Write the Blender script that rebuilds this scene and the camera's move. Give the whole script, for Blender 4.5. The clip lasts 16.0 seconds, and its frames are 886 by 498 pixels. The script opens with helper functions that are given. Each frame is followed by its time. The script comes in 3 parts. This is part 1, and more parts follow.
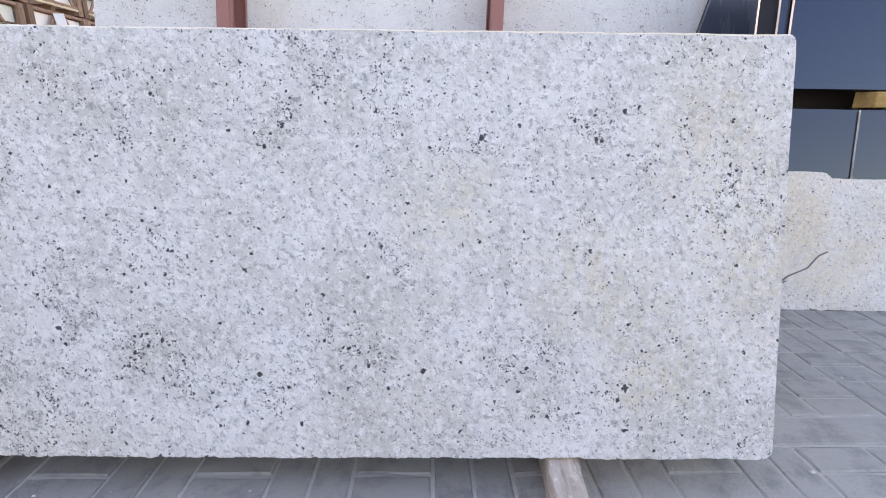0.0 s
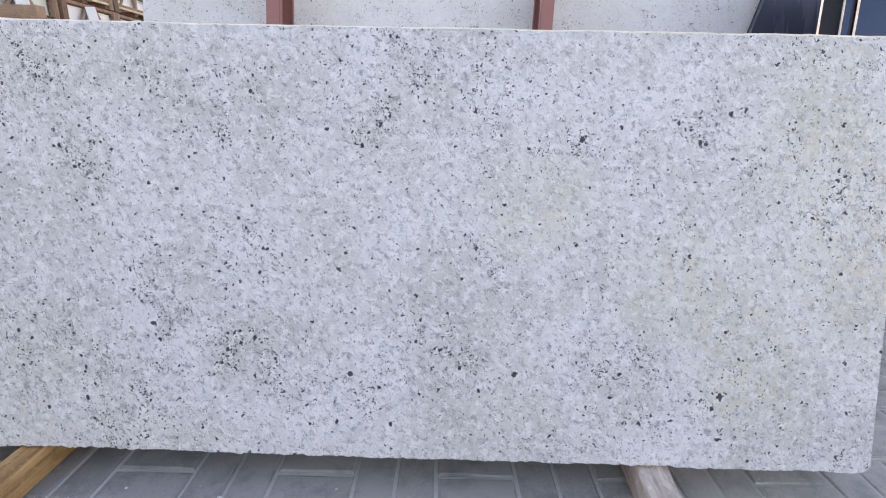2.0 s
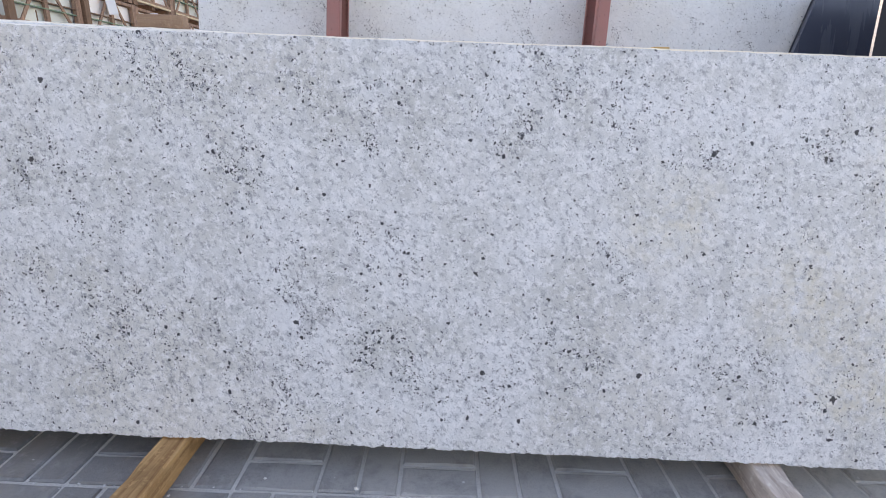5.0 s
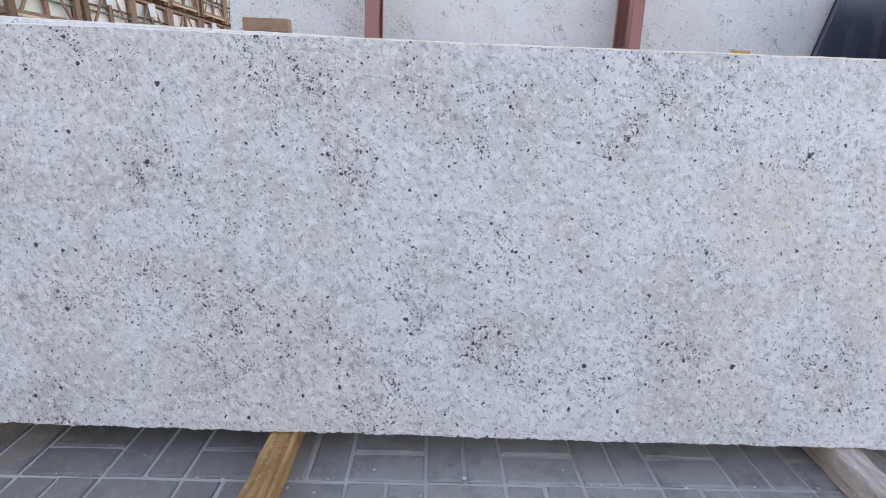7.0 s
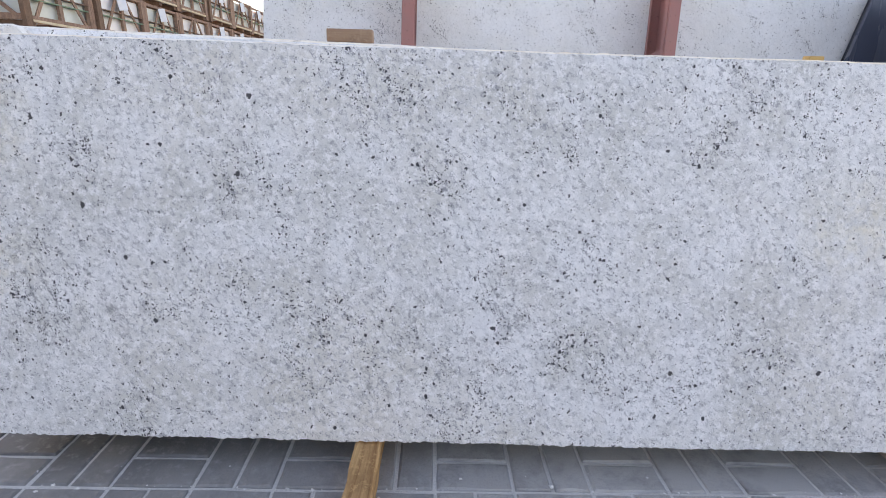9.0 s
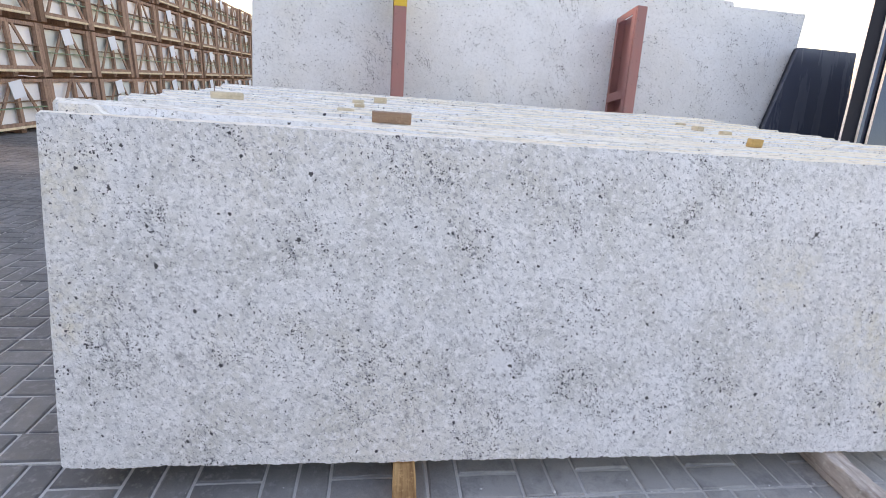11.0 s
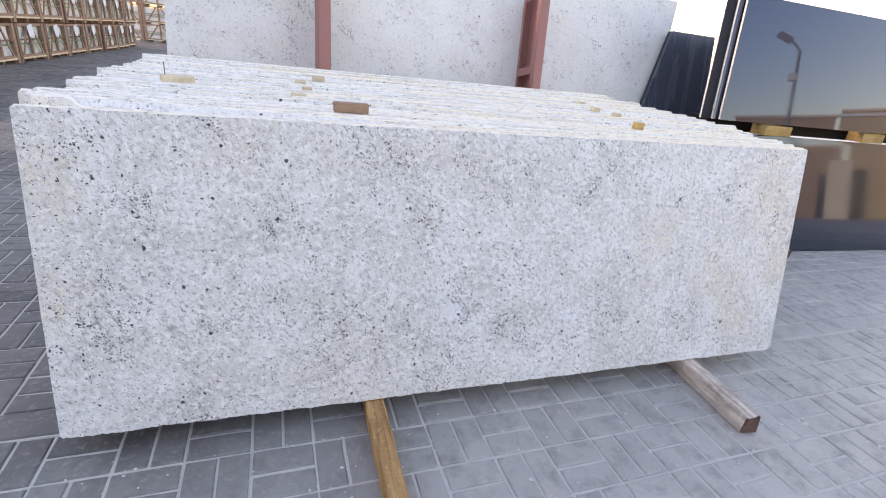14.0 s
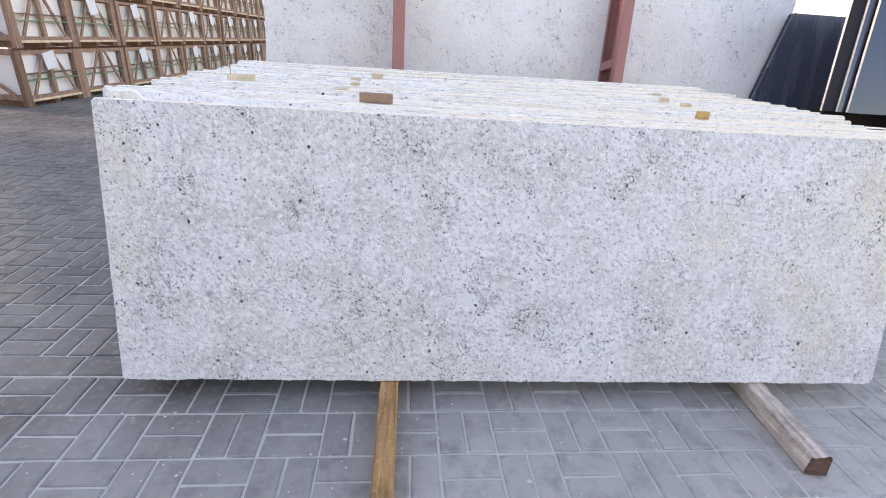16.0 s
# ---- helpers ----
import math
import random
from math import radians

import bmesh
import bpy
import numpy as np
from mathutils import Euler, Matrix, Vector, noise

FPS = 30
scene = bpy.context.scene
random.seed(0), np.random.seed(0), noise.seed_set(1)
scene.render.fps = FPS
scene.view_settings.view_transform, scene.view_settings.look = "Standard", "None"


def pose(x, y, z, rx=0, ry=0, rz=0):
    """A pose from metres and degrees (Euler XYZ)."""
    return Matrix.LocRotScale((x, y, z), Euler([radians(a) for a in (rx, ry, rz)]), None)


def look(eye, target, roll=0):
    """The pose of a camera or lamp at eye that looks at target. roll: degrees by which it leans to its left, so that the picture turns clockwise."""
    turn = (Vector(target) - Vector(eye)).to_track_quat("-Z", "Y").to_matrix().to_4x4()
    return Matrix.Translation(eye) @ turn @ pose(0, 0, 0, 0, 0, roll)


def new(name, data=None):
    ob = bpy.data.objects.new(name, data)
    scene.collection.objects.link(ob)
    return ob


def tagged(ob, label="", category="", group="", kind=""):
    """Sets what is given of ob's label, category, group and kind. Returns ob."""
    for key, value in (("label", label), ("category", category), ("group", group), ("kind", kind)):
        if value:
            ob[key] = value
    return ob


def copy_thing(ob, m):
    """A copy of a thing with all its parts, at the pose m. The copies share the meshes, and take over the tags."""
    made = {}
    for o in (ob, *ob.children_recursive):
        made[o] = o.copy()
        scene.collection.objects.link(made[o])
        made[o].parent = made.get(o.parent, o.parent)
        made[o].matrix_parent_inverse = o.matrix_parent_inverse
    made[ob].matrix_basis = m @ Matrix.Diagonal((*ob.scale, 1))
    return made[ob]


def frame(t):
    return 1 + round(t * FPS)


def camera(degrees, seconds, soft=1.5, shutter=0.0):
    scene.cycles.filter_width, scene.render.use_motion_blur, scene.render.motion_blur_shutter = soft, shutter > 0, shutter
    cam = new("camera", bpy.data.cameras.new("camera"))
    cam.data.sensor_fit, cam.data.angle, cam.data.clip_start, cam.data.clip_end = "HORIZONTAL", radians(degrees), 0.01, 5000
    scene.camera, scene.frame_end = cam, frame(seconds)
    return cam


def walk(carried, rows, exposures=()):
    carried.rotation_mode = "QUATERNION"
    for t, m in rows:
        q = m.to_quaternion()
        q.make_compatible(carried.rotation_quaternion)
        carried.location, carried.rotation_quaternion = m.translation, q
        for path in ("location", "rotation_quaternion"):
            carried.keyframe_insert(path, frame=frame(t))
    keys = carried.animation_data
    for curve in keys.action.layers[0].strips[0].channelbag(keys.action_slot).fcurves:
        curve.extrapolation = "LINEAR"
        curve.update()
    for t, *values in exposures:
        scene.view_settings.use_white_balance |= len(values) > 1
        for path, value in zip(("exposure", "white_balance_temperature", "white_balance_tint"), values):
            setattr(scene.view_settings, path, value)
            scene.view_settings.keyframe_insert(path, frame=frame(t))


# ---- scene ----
cam = camera(86.6, 16.0, soft=1.0)
PATH = [
    (0, (2.201, -0.967, 0.896), (2.258, 0.949, 0.326), 1.0),
    (0.5, (2.137, -0.968, 0.895), (2.184, 0.95, 0.327), 0.8),
    (1, (2.079, -0.964, 0.896), (2.117, 0.952, 0.325), 0.9),
    (1.5, (2.041, -0.957, 0.898), (2.068, 0.957, 0.321), 1.2),
    (2, (2.009, -0.95, 0.902), (2.017, 0.961, 0.314), 1.6),
    (2.5, (1.945, -0.962, 0.912), (1.941, 0.947, 0.316), 1.6),
    (3, (1.904, -0.974, 0.927), (1.901, 0.935, 0.332), 1.9),
    (3.5, (1.841, -0.998, 0.923), (1.846, 0.911, 0.327), 2.4),
    (5.8, (1.567, -0.995, 0.931), (1.598, 0.908, 0.314), 2.4),
    (6, (1.529, -0.989, 0.93), (1.567, 0.911, 0.306), 2.4),
    (6.5, (1.449, -0.99, 0.931), (1.506, 0.909, 0.307), 2.6),
    (7, (1.388, -1.029, 0.945), (1.451, 0.867, 0.313), 2.6),
    (7.5, (1.329, -1.068, 0.968), (1.388, 0.832, 0.347), 2.5),
    (8, (1.275, -1.043, 0.958), (1.33, 0.86, 0.347), 2.6),
    (8.5, (1.218, -1.029, 0.952), (1.278, 0.872, 0.335), 2.4),
    (9, (1.169, -1.02, 0.957), (1.228, 0.878, 0.329), 2.1),
    (9.2, (1.146, -1.015, 0.959), (1.211, 0.882, 0.331), 2.2),
    (11.3, (0.876, -1.218, 1.267), (1.218, 0.639, 0.608), 5.3),
    (11.5, (0.851, -1.255, 1.311), (1.238, 0.594, 0.655), 5.7),
    (12, (0.792, -1.283, 1.355), (1.282, 0.531, 0.67), 6.0),
    (12.5, (0.711, -1.305, 1.347), (1.284, 0.473, 0.632), 5.7),
    (13, (0.673, -1.316, 1.333), (1.291, 0.435, 0.59), 6.2),
    (13.5, (0.639, -1.321, 1.328), (1.29, 0.408, 0.562), 6.3),
    (14, (0.698, -1.368, 1.318), (1.356, 0.349, 0.533), 6.8),
    (14.5, (0.812, -1.429, 1.309), (1.449, 0.294, 0.518), 7.4),
    (15, (0.889, -1.461, 1.308), (1.465, 0.28, 0.509), 6.8),
    (15.5, (0.971, -1.46, 1.293), (1.316, 0.337, 0.485), 4.6),
    (16, (1.036, -1.467, 1.293), (1.232, 0.353, 0.488), 4.0),
]
walk(cam, [(t, look(eye, target, roll)) for t, eye, target, roll in PATH], exposures=[(0, 2.10, 8000, 34), (3.5, 1.88, 7900, 32), (9, 1.90, 7900, 32), (11.5, 1.98, 8000, 32), (16, 2.14, 8100, 34)])

# ---- sky, sun ----
world = bpy.data.worlds.new("yard_sky")
scene.world = world
world.use_nodes = True
wn = world.node_tree
sky = wn.nodes.new("ShaderNodeTexSky")
sky.sky_type, sky.sun_disc = "NISHITA", False
SUN_ELEV, SUN_AZ = radians(13), radians(-75)
sky.sun_elevation, sky.sun_rotation = SUN_ELEV, SUN_AZ
sky.dust_density, sky.ozone_density, sky.air_density = 0.3, 1.2, 1.2
wn.links.new(sky.outputs[0], wn.nodes["Background"].inputs[0])
wn.nodes["Background"].inputs[1].default_value = 0.137
sun = new("sun", bpy.data.lights.new("sun", "SUN"))
sun.data.energy, sun.data.angle, sun.data.color = 1.2, radians(8), (1.0, 0.82, 0.60)
sun_dir = Vector((math.sin(SUN_AZ) * math.cos(SUN_ELEV), math.cos(SUN_AZ) * math.cos(SUN_ELEV), math.sin(SUN_ELEV)))
sun.matrix_world = look(sun_dir * 30, (0, 0, 0))


# ---- materials ----
class Nodes:
    """A node material with short calls."""

    def __init__(self, name):
        self.mat = bpy.data.materials.new(name)
        self.mat.use_nodes = True
        self.t = self.mat.node_tree
        self.b = self.t.nodes["Principled BSDF"]
        self.co = self.t.nodes.new("ShaderNodeTexCoord").outputs["Object"]

    def put(self, socket, value):
        if isinstance(value, bpy.types.NodeSocket):
            self.t.links.new(value, socket)
        else:
            socket.default_value = value

    def node(self, kind, out=0, props=(), **ins):
        n = self.t.nodes.new(kind)
        for key, value in props:
            if key == "operation":
                n.operation = value
            elif key == "feature":
                n.feature = value
            elif key == "blend":
                n.data_type, n.blend_type = "RGBA", value
        for key, value in ins.items():
            self.put(n.inputs[int(key[1:])] if key[0] == "i" and key[1:].isdigit() else n.inputs[key], value)
        return n.outputs[out]

    def noise(self, scale, detail=3.0, rough=0.55, at=None, out=0, distort=0.0):
        return self.node("ShaderNodeTexNoise", out, Vector=at or self.co, Scale=scale, Detail=detail, Roughness=rough, Distortion=distort)

    def math(self, op, a, b=0.0, c=0.0):
        return self.node("ShaderNodeMath", 0, (("operation", op),), i0=a, i1=b, i2=c)

    def vec(self, op, a, b):
        return self.node("ShaderNodeVectorMath", 0, (("operation", op),), i0=a, i1=b)

    def ramp(self, value, lo, hi):
        return self.node("ShaderNodeMapRange", 0, Value=value, i1=lo, i2=hi, i3=0.0, i4=1.0)

    def mix(self, fac, a, b, blend="MIX"):
        n = self.t.nodes.new("ShaderNodeMix")
        n.data_type, n.blend_type = "RGBA", blend
        self.put(n.inputs[0], fac)
        self.put(n.inputs[6], a)
        self.put(n.inputs[7], b)
        return n.outputs[2]

    def voronoi(self, scale, at=None):
        n = self.t.nodes.new("ShaderNodeTexVoronoi")
        self.put(n.inputs["Vector"], at or self.co)
        self.put(n.inputs["Scale"], scale)
        return n.outputs["Distance"], n.outputs["Color"]

    def random(self):
        return self.t.nodes.new("ShaderNodeObjectInfo").outputs["Random"]

    def bump(self, height, strength=0.3, distance=0.01):
        self.put(self.b.inputs["Normal"], self.node("ShaderNodeBump", 0, Strength=strength, Distance=distance, Height=height))

    def done(self, color, rough=0.6, metal=0.0, spec=0.5):
        self.put(self.b.inputs["Base Color"], color)
        self.put(self.b.inputs["Roughness"], rough)
        self.put(self.b.inputs["Metallic"], metal)
        self.put(self.b.inputs["Specular IOR Level"], spec)
        return self.mat


def rgb(r, g, b):
    return (r, g, b, 1.0)


def granite(name, warm=0.0, shift=0.0, varied=False, rough=0.45, spots=(), light=1.0, dots=1.0, clusters=(), stains=(), mottle=1.0, veins=(), eyes=()):
    """White granite with grey clouds, cream stains and dark garnet specks."""
    n = Nodes(name)
    at = n.vec("ADD", n.co, (shift, shift * 0.7, shift * 1.3))
    if varied:
        r = n.random()
        at = n.vec("ADD", n.co, n.node("ShaderNodeCombineXYZ", 0, i0=n.math("MULTIPLY", r, 37.0), i1=n.math("MULTIPLY", r, 11.0), i2=n.math("MULTIPLY", r, 23.0)))

    def nudge(where, scale, amount):
        add = n.t.nodes.new("ShaderNodeVectorMath")
        add.operation = "MULTIPLY_ADD"
        n.put(add.inputs[0], n.noise(scale, 2, at=at, out=1))
        add.inputs[1].default_value = (amount,) * 3
        n.put(add.inputs[2], where)
        return add.outputs[0]

    wat = nudge(nudge(at, 85, 0.014), 260, 0.005)
    flow = n.node("ShaderNodeSeparateXYZ", 0, Vector=wat), n.node("ShaderNodeSeparateXYZ", 2, Vector=wat)
    face = n.node("ShaderNodeCombineXYZ", 0, i0=flow[0], i1=flow[1], i2=0.0)
    # tilt: the stone's grain runs down to the right
    tilt = n.node("ShaderNodeCombineXYZ", 0, i0=n.math("ADD", flow[0], n.math("MULTIPLY", flow[1], 0.4)), i1=n.math("MULTIPLY", flow[1], 0.85), i2=3.0)
    flat_soft = n.vec("MULTIPLY", nudge(at, 7, 0.24), (1, 0, 1))

    def patch(u, v, size, core):
        away = n.node("ShaderNodeVectorMath", 1, (("operation", "DISTANCE"),), i0=flat_soft, i1=(u + 0.12, 0, v + 0.12))
        return n.ramp(away, size, size * core)

    # feldspar ground, pale and cool, with beige and grey drifts
    base = n.mix(n.math("MULTIPLY", n.ramp(n.noise(4.2, 6, 0.68, at), 0.40, 0.62), min(1.0, mottle + 0.1)), rgb(0.80 * light, 0.81 * light, 0.83 * light), rgb(0.63 * light, 0.63 * light, 0.615 * light))
    base = n.mix(n.math("MULTIPLY", n.ramp(n.noise(1.9, 3, 0.5, n.vec("ADD", at, (7, 3, 5))), 0.50, 0.70), 0.40 + warm), base, rgb(0.74 * light, 0.66 * light, 0.53 * light))
    cloud = n.ramp(n.noise(4.4, 6, 0.72, tilt), 0.50, 0.64)
    if clusters:
        cloud = n.math("MULTIPLY", cloud, 0.6)
    for u, v, size in clusters:
        cloud = n.math("MAXIMUM", cloud, patch(u, v, size * 1.35, 0.25))
    # quartz and mica between the feldspar, thicker inside the clouds
    base = n.mix(n.math("MULTIPLY", n.ramp(n.noise(17, 6, 0.75, n.vec("ADD", at, (3, 1, 6))), 0.47, 0.62), 0.40 * mottle), base, rgb(0.49, 0.50, 0.515))
    base = n.mix(n.math("MULTIPLY", n.ramp(n.noise(40, 6, 0.85, n.vec("ADD", at, (2, 9, 4))), 0.51, 0.56), 0.75 * mottle), base, rgb(0.90, 0.895, 0.91))
    grain = n.ramp(n.noise(66, 6, 0.88, tilt), 0.535, 0.565)
    base = n.mix(n.math("MULTIPLY", n.math("MULTIPLY", grain, n.math("MULTIPLY_ADD", cloud, 0.16, 0.62)), mottle), base, rgb(0.23, 0.235, 0.27))
    base = n.mix(n.math("MULTIPLY", n.ramp(n.noise(230, 2, 0.7, n.vec("ADD", at, (5, 2, 8))), 0.56, 0.66), 0.30 * mottle), base, rgb(0.25, 0.24, 0.27))
    for u, v, size in veins:
        ridge = n.math("ABSOLUTE", n.math("SUBTRACT", n.noise(7, 5, 0.6, n.vec("MULTIPLY", tilt, (1.6, 0.7, 1)), distort=0.8), 0.5))
        line = n.math("MULTIPLY", n.ramp(ridge, 0.022, 0.004), n.ramp(n.noise(40, 3, 0.7, at), 0.42, 0.6))
        base = n.mix(n.math("MULTIPLY", n.math("MULTIPLY", line, patch(u, v, size, 0.3)), 0.75), base, rgb(0.10, 0.095, 0.12))
    # dark mica haze in broken strings
    string = n.ramp(n.noise(15, 5, 0.7, n.vec("MULTIPLY", tilt, (1.3, 0.75, 1))), 0.47, 0.60)
    dense = n.math("MULTIPLY", cloud, string)
    haze = n.ramp(n.noise(78, 5, 0.8, n.vec("MULTIPLY", tilt, (1.2, 0.8, 1))), 0.54, 0.61)
    base = n.mix(n.math("MULTIPLY", n.math("MULTIPLY", haze, n.math("MULTIPLY_ADD", dense, 0.92, 0.10)), min(1.0, dots * 0.9)), base, rgb(0.095, 0.095, 0.135))
    # pale feldspar eyes with a dark rim on one side
    for u, v, size in eyes:
        shape = n.vec("MULTIPLY", nudge(at, 14, 0.05), (0.85, 0, 1.15))
        away = n.node("ShaderNodeVectorMath", 1, (("operation", "DISTANCE"),), i0=shape, i1=((u + 0.025) * 0.85, 0, (v + 0.025) * 1.15))
        base = n.mix(n.math("MULTIPLY", n.ramp(away, size, size * 0.6), 0.6), base, rgb(0.82, 0.83, 0.86))
        rim = n.ramp(n.math("ABSOLUTE", n.math("SUBTRACT", away, size)), 0.016, 0.004)
        side = n.ramp(n.node("ShaderNodeSeparateXYZ", 0, Vector=at), u - 0.02, u + 0.04)
        base = n.mix(n.math("MULTIPLY", n.math("MULTIPLY", rim, side), n.math("MULTIPLY_ADD", haze, 0.7, 0.15)), base, rgb(0.07, 0.07, 0.11))
    for u, v, size in stains:
        base = n.mix(n.math("MULTIPLY", n.math("MULTIPLY", patch(u, v, size, 0.1), 0.58), n.ramp(n.noise(30, 4, 0.7, at), 0.35, 0.75)), base, rgb(0.74, 0.65, 0.45))
    # garnets, in strings and a few alone
    for scale, size, most, least in ((175.0, 0.30, 0.55, 0.028), (112.0, 0.28, 0.50, 0.024), (64.0, 0.235, 0.32, 0.012), (31.0, 0.155, 0.12, 0.008)):
        v = n.t.nodes.new("ShaderNodeTexVoronoi")
        v.voronoi_dimensions = "2D"
        n.put(v.inputs["Vector"], face)
        v.inputs["Scale"].default_value = scale
        pick = n.node("ShaderNodeSeparateColor", 0, Color=v.outputs["Color"])
        other = n.node("ShaderNodeSeparateColor", 1, Color=v.outputs["Color"])
        gate = n.math("LESS_THAN", pick, n.math("MULTIPLY_ADD", dense, most * dots, least * dots))
        dot = n.math("MULTIPLY", n.math("LESS_THAN", v.outputs["Distance"], n.math("MULTIPLY_ADD", other, size * 0.7, size * 0.5)), gate)
        base = n.mix(n.math("MULTIPLY", dot, 0.97), base, rgb(0.030, 0.027, 0.038))
    n.bump(n.noise(170, 3, 0.6, at), 0.12, 0.002)
    ragged = nudge(wat, 110, 0.02) if spots else wat
    for u, v, size in spots:
        away = n.node("ShaderNodeVectorMath", 1, (("operation", "DISTANCE"),), i0=ragged, i1=(u + shift + 0.0195, shift * 0.7 + 0.0195, v + shift * 1.3 + 0.0195))
        base = n.mix(n.math("MULTIPLY", n.math("LESS_THAN", away, size * 0.65), 0.95), base, rgb(0.025, 0.022, 0.028))
    return n.done(base, n.node("ShaderNodeMapRange", 0, Value=n.noise(12, 3, at=at), i1=0.3, i2=0.7, i3=rough - 0.08, i4=rough + 0.12))


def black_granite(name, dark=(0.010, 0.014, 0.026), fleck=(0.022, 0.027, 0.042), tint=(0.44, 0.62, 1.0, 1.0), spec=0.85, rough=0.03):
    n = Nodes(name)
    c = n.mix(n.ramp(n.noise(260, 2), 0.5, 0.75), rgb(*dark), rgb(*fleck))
    # Blue of the mirrored sky is put into the specular tint.
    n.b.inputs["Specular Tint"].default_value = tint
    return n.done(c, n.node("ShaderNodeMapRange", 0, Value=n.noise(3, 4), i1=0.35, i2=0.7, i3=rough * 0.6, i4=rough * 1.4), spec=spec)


def dusty_black(name):
    n = Nodes(name)
    streak = n.noise(2.2, 6, 0.62, n.vec("MULTIPLY", n.co, (5, 1, 0.45)))
    c = n.mix(n.ramp(streak, 0.55, 1.0), rgb(0.058, 0.071, 0.108), rgb(0.15, 0.165, 0.20))
    c = n.mix(n.math("MULTIPLY", n.ramp(n.noise(180, 3), 0.5, 0.7), 0.3), c, rgb(0.12, 0.13, 0.16))
    return n.done(c, n.node("ShaderNodeMapRange", 0, Value=streak, i1=0.4, i2=0.7, i3=0.16, i4=0.4), spec=0.85)


def sawn_edge(name, light=(0.72, 0.71, 0.70), dark=(0.45, 0.45, 0.46)):
    n = Nodes(name)
    r = n.random()
    at = n.vec("ADD", n.vec("MULTIPLY", n.co, (0.35, 1.0, 1.0)), n.node("ShaderNodeCombineXYZ", 0, i0=n.math("MULTIPLY", r, 19.0), i1=r, i2=r))
    c = n.mix(n.ramp(n.noise(45, 5, 0.75, at), 0.42, 0.62), rgb(*light), rgb(*dark))
    # Warm sun on the right part of the edges, painted as cream growing with x.
    warm_sun = n.math("MULTIPLY_ADD", n.node("ShaderNodeSeparateXYZ", 0, Vector=n.co), 0.09, n.noise(3, 3, 0.5, at))
    c = n.mix(n.math("MULTIPLY", n.ramp(warm_sun, 0.50, 0.80), 0.6), c, rgb(light[0], light[1] * 0.87, light[2] * 0.66))
    c = n.mix(n.math("MULTIPLY", n.ramp(n.noise(90, 4, 0.7, at), 0.58, 0.66), 0.7), c, rgb(dark[0] * 0.4, dark[1] * 0.4, dark[2] * 0.4))
    n.bump(n.noise(90, 4), 0.4, 0.003)
    return n.done(c, 0.7)


def timber(name, light, dark, along=1, rough=0.75, scale=1.0):
    """Sawn wood with grain along one axis of the thing, knots and stains."""
    n = Nodes(name)
    squash = [22.0, 22.0, 22.0]
    squash[along] = 1.2
    at = n.vec("MULTIPLY", n.co, tuple(s * scale for s in squash))
    r = n.random()
    at = n.vec("ADD", at, n.node("ShaderNodeCombineXYZ", 0, i0=n.math("MULTIPLY", r, 50.0), i1=n.math("MULTIPLY", r, 31.0), i2=0.0))
    grain = n.noise(1.2, 8, 0.72, at, distort=1.2)
    c = n.mix(n.ramp(grain, 0.32, 0.68), rgb(*dark), rgb(*light))
    c = n.mix(n.math("MULTIPLY", n.ramp(n.noise(9, 5, 0.65), 0.50, 0.72), 0.6), c, rgb(*(v * 0.5 for v in dark)))
    c = n.mix(n.math("MULTIPLY", n.ramp(n.noise(60, 4, 0.7), 0.55, 0.7), 0.4), c, rgb(*(min(1, v * 1.35) for v in light)))
    n.bump(grain, 0.5, 0.004)
    return n.done(c, rough, spec=0.25)


def painted_steel(name, color, dirt):
    n = Nodes(name)
    c = n.mix(n.ramp(n.noise(5, 5, 0.65), 0.45, 0.75), rgb(*color), rgb(*dirt))
    c = n.mix(n.math("MULTIPLY", n.ramp(n.noise(60, 4, 0.7), 0.62, 0.7), 0.7), c, rgb(0.10, 0.05, 0.045))
    n.bump(n.noise(80, 3), 0.15, 0.002)
    return n.done(c, 0.55)


